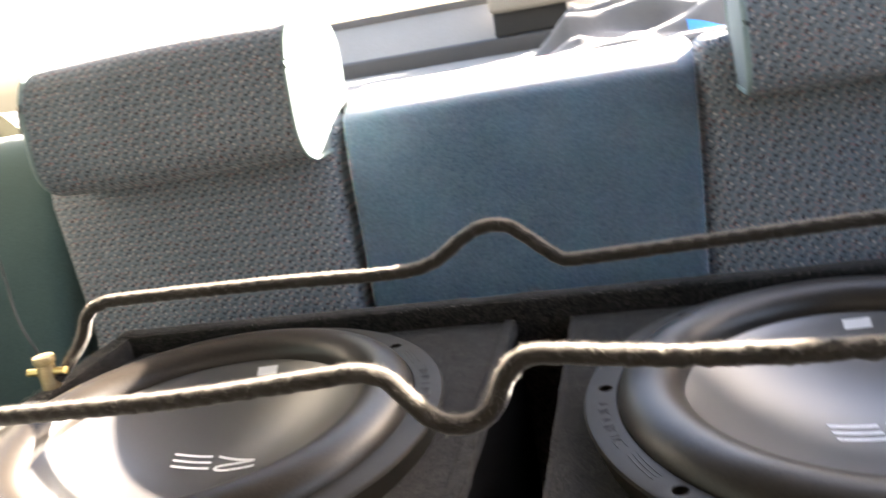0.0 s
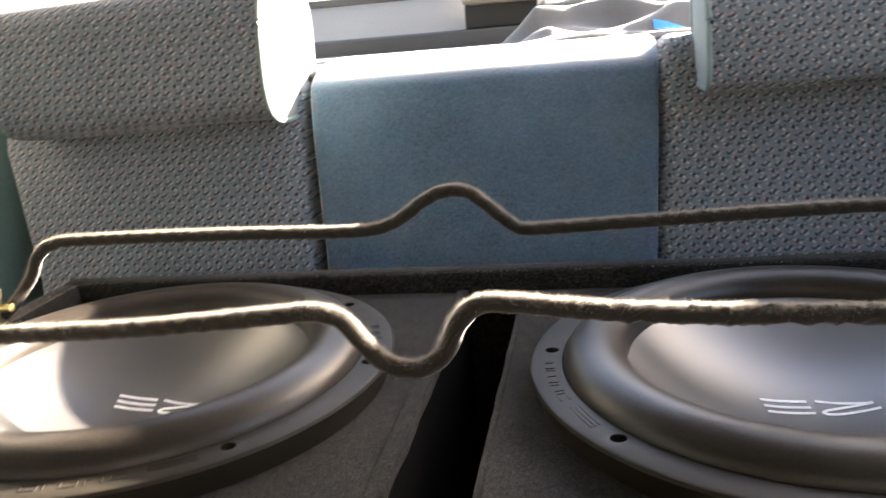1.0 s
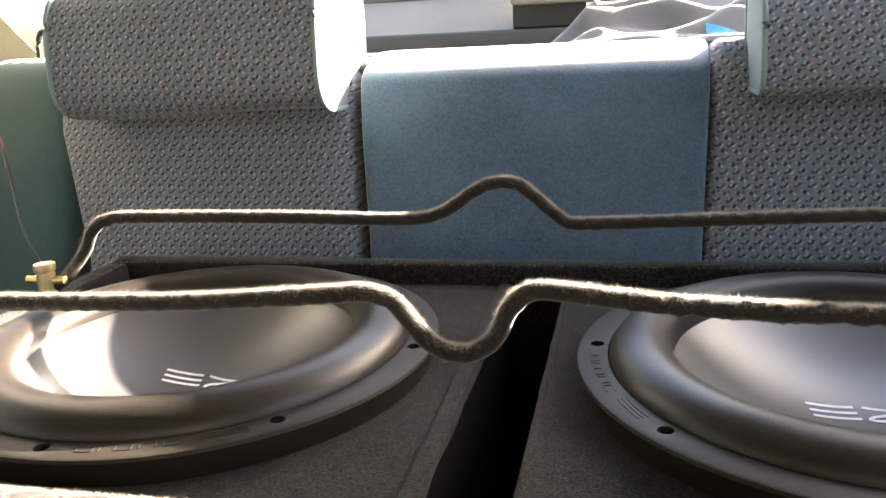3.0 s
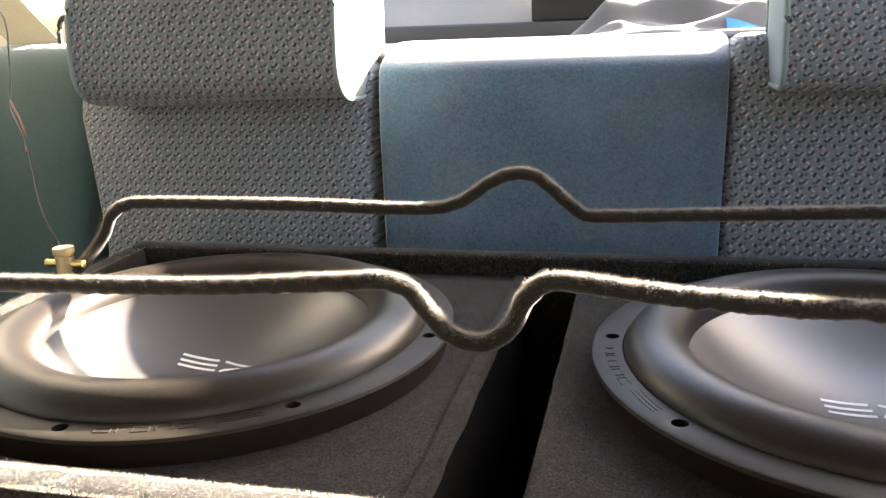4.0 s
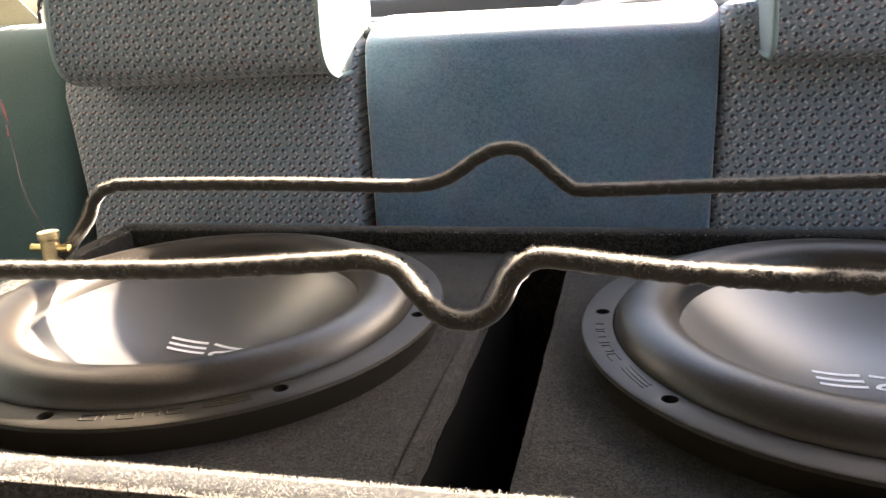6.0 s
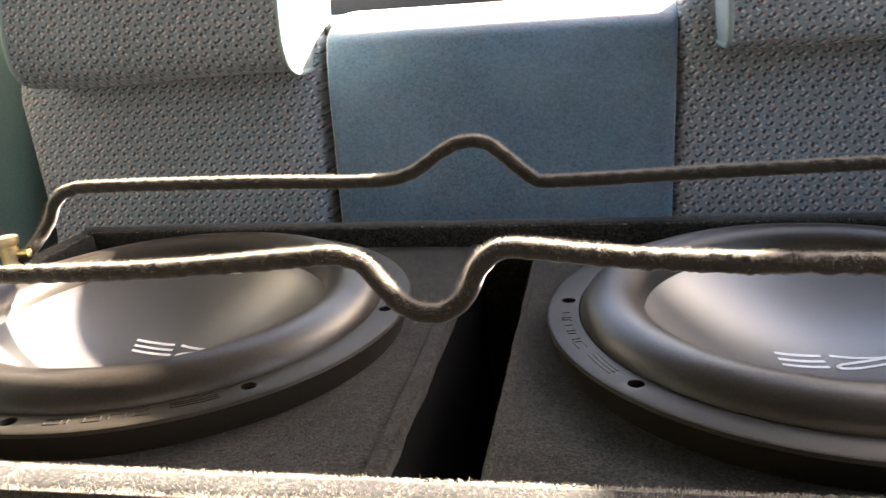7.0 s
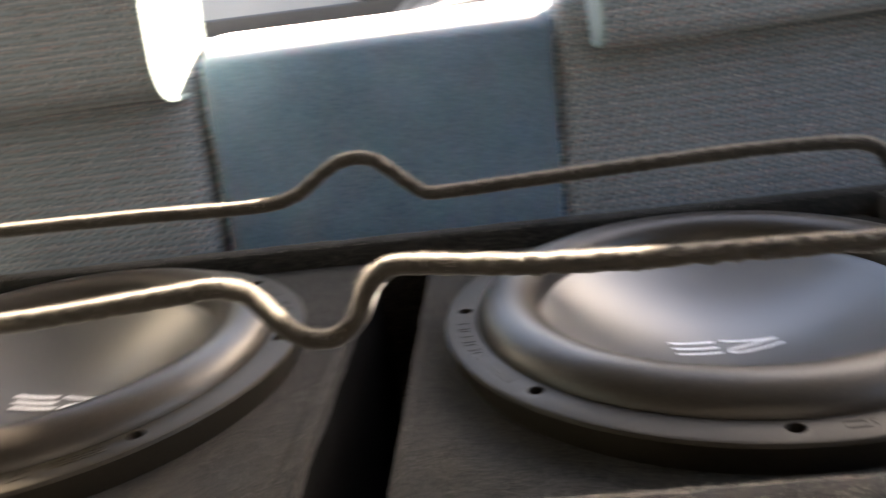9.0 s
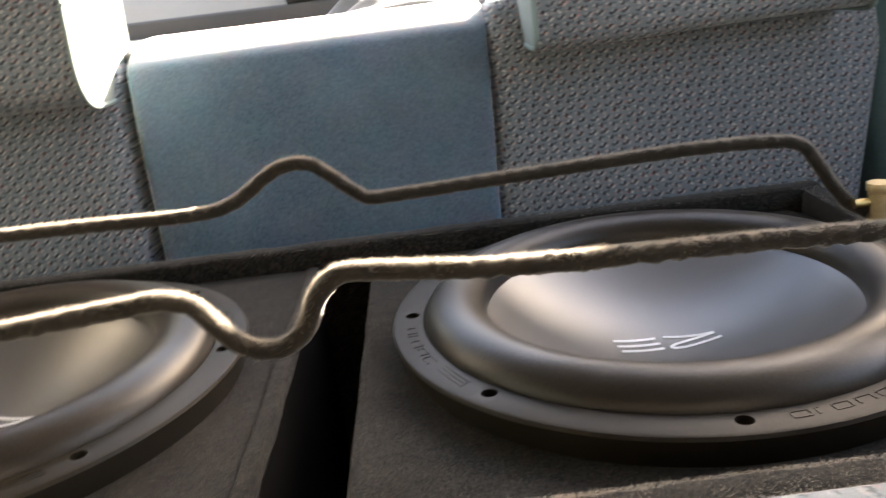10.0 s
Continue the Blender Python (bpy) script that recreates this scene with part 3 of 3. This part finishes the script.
def speaker_box():
    t = thing("speaker_box", "black carpeted twin subwoofer box standing on the rear seat", "speaker box", (0, 0, BASE_Z))

    def add(name, bm, mat, label=""):
        for v in bm.verts:
            v.co.z -= BASE_Z
        return part(name, bm, mat, t, label, angle=60)

    ox, oy0, oy1 = BX + RIM, BY0 - RIM, BY1 + RIM
    add("front_panel", strip(-ox, ox, oy0, BY0, BASE_Z, FRONT_Z, 0.007, (120, 6, 14)), M_CARPET, "black carpeted front panel under fibres coloured pale for the sun")
    add("back_panel", strip(-ox, ox, BY1, oy1, BASE_Z, RIM_Z, 0.007, (120, 6, 14)), M_CARPET)
    add("side_panel", strip(-ox, -BX, BY0 + 0.001, BY1 - 0.001, BASE_Z, RIM_Z - 0.001, 0.007, (6, 70, 14)), M_CARPET)
    add("side_panel", strip(BX, ox, BY0 + 0.001, BY1 - 0.001, BASE_Z, RIM_Z - 0.001, 0.007, (6, 70, 14)), M_CARPET)
    add("baffle", panel_with_hole(-BX, SLOT0 - 0.010, BY0, BY1, BAFFLE_Z - 0.02, BAFFLE_Z, -SUB_X, SUB_Y, 0.172), M_CARPET, "dark grey carpeted top board")
    add("baffle", panel_with_hole(SLOT1 + 0.004, BX, BY0, BY1, BAFFLE_Z - 0.02, BAFFLE_Z, SUB_X, SUB_Y, 0.172), M_CARPET, "dark grey carpeted top board")
    # carpet lips wrapped over the slot port; its walls carry the slot's shade as colour
    for a, b, up, w in ((SLOT0 - 0.012, SLOT0, 0.0025, 6), (SLOT1, SLOT1 + 0.006, 0.001, 4)):
        add("port_lip", strip(a, b, BY0, BY1, BAFFLE_Z - 0.012, BAFFLE_Z + up, 0.0025, (w, 60, 6)), M_CARPET, "carpet wrapped over the slot edge")
        add("port_wall", box(a + 0.001, b - 0.001, BY0, BY1, BASE_Z + 0.02, BAFFLE_Z - 0.012), M_PORT_SHADE, "wall of the slot port, blackened for the deep shade in it")
    add("bottom_panel", box(-BX, BX, BY0, BY1, BASE_Z, BASE_Z + 0.02), M_BLACK)
    rnd = random.Random(5)
    roots = []
    # dense pale fibres give the front edge its sunlit white by colour
    for _ in range(85000):
        roots.append((Vector((rnd.uniform(-ox, ox), oy0 + 0.001 + rnd.random() * (RIM - 0.002), FRONT_Z - 0.0012 - BASE_Z)), Vector((0, rnd.gauss(0, 0.3), 1))))
    for s in (-1, 1):
        for _ in range(6000):
            roots.append((Vector((s * (BX + rnd.random() * RIM), rnd.uniform(BY0, BY1), RIM_Z - 0.0015 - BASE_Z)), Vector((rnd.gauss(0, 0.3), 0, 1))))
    for _ in range(5000):
        roots.append((Vector((rnd.uniform(-ox, ox), BY1 + rnd.random() * RIM, RIM_Z - 0.002 - BASE_Z)), Vector((0, 0, 1))))
    flat = []
    for _ in range(32000):
        x = rnd.uniform(-BX, BX)
        y = rnd.uniform(BY0, BY1)
        if SLOT0 - 0.01 < x < SLOT1 + 0.005 or math.hypot(abs(x) - SUB_X, y) < 0.199:
            continue
        flat.append((Vector((x, y, BAFFLE_Z - BASE_Z)), Vector((0, 0, 0.5))))
    for _ in range(4000):
        edge, out = (SLOT1 + 0.0015, -1) if rnd.random() < 0.75 else (SLOT0 - 0.0015, 1)
        flat.append((Vector((edge, rnd.uniform(BY0, BY1), BAFFLE_Z - BASE_Z)), Vector((out * 1.6, 0, 0.5))))
    fuzz_part(flat, 0.0013, 0.00018, 9, t, M_SHADED_LINT)
    fuzz_part(roots, 0.0014, 0.00011, 3, t)
    return t


speaker_box()


# ---- subwoofers ----
R_OUT, R_BOLT, R_IN, R_CONE = 0.200, 0.1855, 0.1765, 0.130
CONE_EDGE_Z, CONE_MID_Z = -0.003, -0.052


def cone_z(r):
    f = min(1.0, r / R_CONE)
    return CONE_MID_Z + (CONE_EDGE_Z - CONE_MID_Z) * f ** 2.0


def flange_mesh():
    prof = [(R_IN, -0.012), (R_IN, -0.001), (R_IN + 0.001, 0.0), (R_OUT - 0.003, 0.0), (R_OUT - 0.001, -0.0008), (R_OUT, -0.003), (R_OUT - 0.0065, -0.0218), (R_OUT - 0.009, -0.0218), (0.176, -0.0218), (0.174, -0.016)]
    a = new("flange_blank", finish(lathe(prof, 160), True, 40))
    cut = bmesh.new()
    for k in range(8):
        w = math.pi / 4 * k
        bmesh.ops.create_cone(cut, cap_ends=True, segments=20, radius1=0.0052, radius2=0.0052, depth=0.016, matrix=Matrix.Translation((R_BOLT * math.cos(w), R_BOLT * math.sin(w), -0.004)))
    b = new("cutter", finish(cut))
    mod = a.modifiers.new("holes", "BOOLEAN")
    mod.operation, mod.object, mod.solver = "DIFFERENCE", b, "EXACT"
    bpy.context.view_layer.update()
    me = bpy.data.meshes.new_from_object(a.evaluated_get(bpy.context.evaluated_depsgraph_get()))
    bpy.data.objects.remove(a)
    bpy.data.objects.remove(b)
    for p in me.polygons:
        p.use_smooth = True
    me.set_sharp_from_angle(angle=radians(35))
    me.materials.clear()
    me.materials.append(M_FLANGE)
    return me


def stroke(points, width, height, lift, on_cone):
    """A raised or printed line through plan points (x, y)."""
    pts = resample([Vector((*p, 0)) for p in points], 0.0018)
    bm = bmesh.new()
    rows = []
    for i, p in enumerate(pts):
        t = (pts[min(i + 1, len(pts) - 1)] - pts[max(i - 1, 0)]).normalized()
        n = Vector((-t.y, t.x, 0)) * width / 2
        row = []
        for q, h in ((p - n, lift), (p + n, lift), (p + n, lift + height), (p - n, lift + height)):
            z = (cone_z(math.hypot(q.x, q.y)) if on_cone else 0.0) + h
            row.append(bm.verts.new((q.x, q.y, z)))
        rows.append(row)
    for a, b in zip(rows, rows[1:]):
        for i in range(4):
            bm.faces.new((a[i], a[(i + 1) % 4], b[(i + 1) % 4], b[i]))
    bm.faces.new(rows[0])
    bm.faces.new(rows[-1][::-1])
    return bm


def polar(a, r):
    return r * math.cos(radians(a)), r * math.sin(radians(a))


def joined(parts):
    out = bmesh.new()
    for bm in parts:
        me = bpy.data.meshes.new("join")
        bm.to_mesh(me)
        bm.free()
        out.from_mesh(me)
        bpy.data.meshes.remove(me)
    return out


def subwoofer(x, turn, shift):
    t = thing("subwoofer", "black fifteen inch subwoofer with thick rounded surround in the box", "subwoofer", (x, SUB_Y, 0), "subwoofers in the box")
    ob = new("mounting_ring", flange)
    ob.parent = t
    ob.rotation_euler.z = radians(turn)
    tagged(ob, "moulded black rubber ring with bolt holes")
    # plain raised marks in every other stretch between the bolt holes
    for k in range(4):
        base = -45 - 90 * k + turn
        marks = []
        for n, a0 in enumerate((9.0, 13.2, 16.2, 20.6, 25.0)):
            a = base - 45 + a0 - 1.5
            lo, hi = 0.1835, 0.1895
            w = 3.0 if n != 1 else 0.6
            arc = lambda r, u, v: [polar(u + (v - u) * i / 6, r) for i in range(7)]
            marks.append(stroke(arc(lo, a, a + w), 0.0008, 0.00045, 0.0, False))
            marks.append(stroke([polar(a, lo), polar(a, hi)], 0.0008, 0.00045, 0.0, False))
            if n in (0, 2, 4):
                marks.append(stroke(arc(hi, a, a + w), 0.0008, 0.00045, 0.0, False))
            if n in (0, 2, 3):
                marks.append(stroke([polar(a + w, lo), polar(a + w, hi)], 0.0008, 0.00045, 0.0, False))
        for r in (0.1825, 0.1855, 0.1885):
            a = base - 45 + 30
            marks.append(stroke([polar(a + 9.0 * i / 8, r + 0.002 * (i / 8 - 0.5)) for i in range(9)], 0.0009, 0.00045, 0.0, False))
        part("raised_mark", joined(marks), M_FLANGE, t, "plain raised marks moulded in the ring")
    # rounded surround
    prof = []
    n = 26
    for i in range(n + 1):
        w = math.pi * i / n
        prof.append((0.1535 + 0.0232 * math.cos(w), (-0.006 + 0.003 * (i / n)) + 0.0205 * max(0.0, math.sin(w)) ** 0.85))
    low = [(r, z - 0.0025) for r, z in prof[::-1]]
    part("surround", lathe(prof + low, 144), M_SURROUND, t, "thick half-round foam surround")
    # dished cone
    rs = [R_CONE + 0.002 - (R_CONE + 0.002) * i / 24 for i in range(25)]
    top = [(r, cone_z(r)) for r in rs]
    bot = [(r, z - 0.003) for r, z in top[::-1]]
    cone = part("cone", lathe(top + bot, 128, closed=True), M_CONE, t, "smooth dished black cone")
    # white printed shapes, near the front and near the back of the cone

    def tr(p):
        return p[0] + 0.008 + shift[0], p[1] + 0.036 + shift[1]

    for k in range(3):
        y = -0.0185 - 0.0075 * k
        part("printed_bar", stroke([tr((-0.043 + 0.0015 * k, y)), tr((-0.010 + 0.0015 * k, y + 0.0022))], 0.0030, 0.0003, 0.0002, True), M_WHITE, cone, "white printed bar")
    part("printed_bar", stroke([tr(p) for p in ((-0.004, -0.0160), (0.010, -0.0200), (0.033, -0.0255))], 0.0028, 0.0003, 0.0002, True), M_WHITE, cone, "white printed bar")
    part("printed_bar", stroke([tr(p) for p in ((0.033, -0.0255), (0.014, -0.0265), (0.002, -0.0283), (-0.002, -0.0310), (0.001, -0.0338), (0.008, -0.0348), (0.020, -0.0342), (0.036, -0.0335))], 0.0030, 0.0003, 0.00025, True), M_WHITE, cone, "white printed bar")
    part("printed_bar", stroke([(-0.002, 0.1195), (0.018, 0.1195)], 0.0075, 0.0003, 0.0002, True), M_WHITE, cone, "white printed bar")
    return t


flange = flange_mesh()
subwoofer(-SUB_X, -0.9, (-0.013, 0.0125))
subwoofer(SUB_X, -4.4, (0.0, 0.008))


# ---- wrapped rods over the box ----
ROD2_Y, ROD1_Y = 0.122, -0.083
POST_X, POST_Y = 0.464, 0.100


def wrapped_rod(points, radius, lump, label, seed):
    path = resample(smooth_path(points, 12), 0.0022)
    z0 = min(p.z for p in path)
    t = thing("wrapped_rod", label, "rod", (0, points[0][1], 0), "wrapped rods over the speakers")
    path = [p - Vector((0, points[0][1], 0)) for p in path]

    def rad(i, a):
        p = path[i]
        wrap = math.sin(p.x * 430 + a) * 0.0003
        n = noise.noise(Vector((p.x * 120 + seed, math.cos(a) * 1.3, math.sin(a) * 1.3)))
        m = noise.noise(Vector((p.x * 420 + seed, math.cos(a) * 3, math.sin(a) * 3)))
        return radius + wrap + lump(p.x) * (0.75 * n + 0.5 * m)

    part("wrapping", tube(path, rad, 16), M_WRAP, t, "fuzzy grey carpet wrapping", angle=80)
    rnd = random.Random(seed)
    roots = []
    for _ in range(70000):
        i = rnd.randrange(1, len(path) - 1)
        p = path[i].lerp(path[i + 1], rnd.random())
        tg = (path[i + 1] - path[i - 1]).normalized()
        side = tg.cross(Vector((0, 0, 1)))
        side = side.normalized() if side.length > 0.2 else Vector((0, 1, 0))
        up = side.cross(tg)
        # most fibres sit on top, so their pale colour thickens the sunlit band
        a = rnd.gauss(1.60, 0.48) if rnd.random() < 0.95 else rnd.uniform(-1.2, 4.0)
        d = side * math.cos(a) + up * math.sin(a)
        roots.append((p + d * (radius - 0.0003), d))
    fuzz_part(roots, 0.0022, 0.00008, seed + 1, t, M_SUNLIT_NAP)
    return t


wrapped_rod([(-0.456, 0.102, 0.006), (-0.446, 0.108, 0.016), (-0.434, ROD2_Y, 0.036), (-0.4185, ROD2_Y, 0.0605), (-0.402, ROD2_Y, 0.0695), (-0.372, ROD2_Y, 0.0725), (-0.2237, ROD2_Y, 0.0722), (-0.110, ROD2_Y, 0.0700),
             (-0.0714, ROD2_Y, 0.0755), (-0.0447, ROD2_Y, 0.0920), (-0.0291, ROD2_Y, 0.1005), (-0.0142, ROD2_Y, 0.1028), (0.0001, ROD2_Y, 0.0995), (0.0185, ROD2_Y, 0.0842), (0.037, ROD2_Y, 0.0690), (0.0553, ROD2_Y, 0.0660),
             (0.1725, ROD2_Y, 0.0698), (0.3026, ROD2_Y, 0.0735), (0.380, ROD2_Y, 0.0715), (0.4085, ROD2_Y, 0.0650), (0.4246, ROD2_Y, 0.0438), (0.4400, 0.112, 0.018), (0.456, 0.103, 0.006)],
            0.0055, lambda x: 0.0006, "steel rod wrapped in dark carpet, bent up in the middle", 11)
wrapped_rod([(-0.458, ROD1_Y, 0.006), (-0.440, ROD1_Y, 0.030), (-0.4149, ROD1_Y, 0.0512), (-0.3821, ROD1_Y, 0.0556), (-0.3082, ROD1_Y, 0.0570), (-0.2009, ROD1_Y, 0.0599), (-0.0997, ROD1_Y, 0.0671), (-0.0763, ROD1_Y, 0.0684), (-0.0581, ROD1_Y, 0.0622),
             (-0.0448, ROD1_Y, 0.0454), (-0.0312, ROD1_Y, 0.0323), (-0.0145, ROD1_Y, 0.0279), (0.0007, ROD1_Y, 0.0329), (0.0108, ROD1_Y, 0.0444), (0.0193, ROD1_Y, 0.0614), (0.0306, ROD1_Y, 0.0704), (0.0450, ROD1_Y, 0.0720),
             (0.1172, ROD1_Y, 0.0644), (0.1964, ROD1_Y, 0.0611), (0.2746, ROD1_Y, 0.0595), (0.3632, ROD1_Y, 0.0563), (0.4031, ROD1_Y, 0.0531), (0.440, ROD1_Y, 0.030), (0.458, ROD1_Y, 0.006)],
            0.0060, lambda x: 0.0008 + 0.0016 * max(0.0, min(1.0, (x - 0.05) / 0.1)), "steel rod wrapped in lumpy dark carpet, bent down in the middle", 23)


# ---- brass terminals and wires ----
def terminal(x, s):
    t = thing("terminal_post", "round brass terminal post on the box edge", "terminal", (x, POST_Y, RIM_Z - 0.001), "brass terminal posts")
    part("post", lathe([(0.0, 0.0), (0.0088, 0.0), (0.0088, 0.0235), (0.0080, 0.0240), (0.0080, 0.0252), (0.0098, 0.0258), (0.0102, 0.0265), (0.0102, 0.0318), (0.0096, 0.0328), (0.0, 0.0330)], 40, closed=False), M_BRASS_DULL, t, "dull brass post")
    pin = [Vector((-0.021, 0, 0.0165)), Vector((0.021, 0, 0.0165))]
    part("cross_pin", tube(resample(pin, 0.004), lambda i, a: 0.0040 - 0.0006 * (i % 2), 16), M_BRASS, t, "bright brass cross pin")
    return t


terminal(-POST_X, -1)
terminal(POST_X, 1)


def lead():
    t = thing("speaker_wire", "thin red and black wires hanging to the terminal", "wire")
    core = smooth_path([(-0.478, 0.108, 0.004), (-0.474, 0.106, 0.030), (-0.5026, 0.13, 0.0537), (-0.5518, 0.18, 0.0907), (-0.5873, 0.22, 0.1278), (-0.632, 0.26, 0.1618), (-0.6516, 0.29, 0.1988), (-0.68, 0.33, 0.26), (-0.78, 0.37, 0.30), (-0.865, 0.38, 0.31)], 14)
    core = resample(core, 0.004)
    for name, mat, ph in (("black_wire", M_WIRE, 0.0), ("red_wire", M_RED, math.pi)):
        pts = []
        for i, p in enumerate(core):
            a = i * 0.16 + ph
            spread = 0.0016 if i < len(core) * 0.35 else 0.0024
            pts.append(p + Vector((math.cos(a), 0.3 * math.sin(a), math.sin(a) * 0.5)) * spread)
        if mat is M_RED:
            pts = pts[int(len(pts) * 0.30):int(len(pts) * 0.46)]
        part(name, tube(pts, 0.0012, 8), mat, t)


lead()
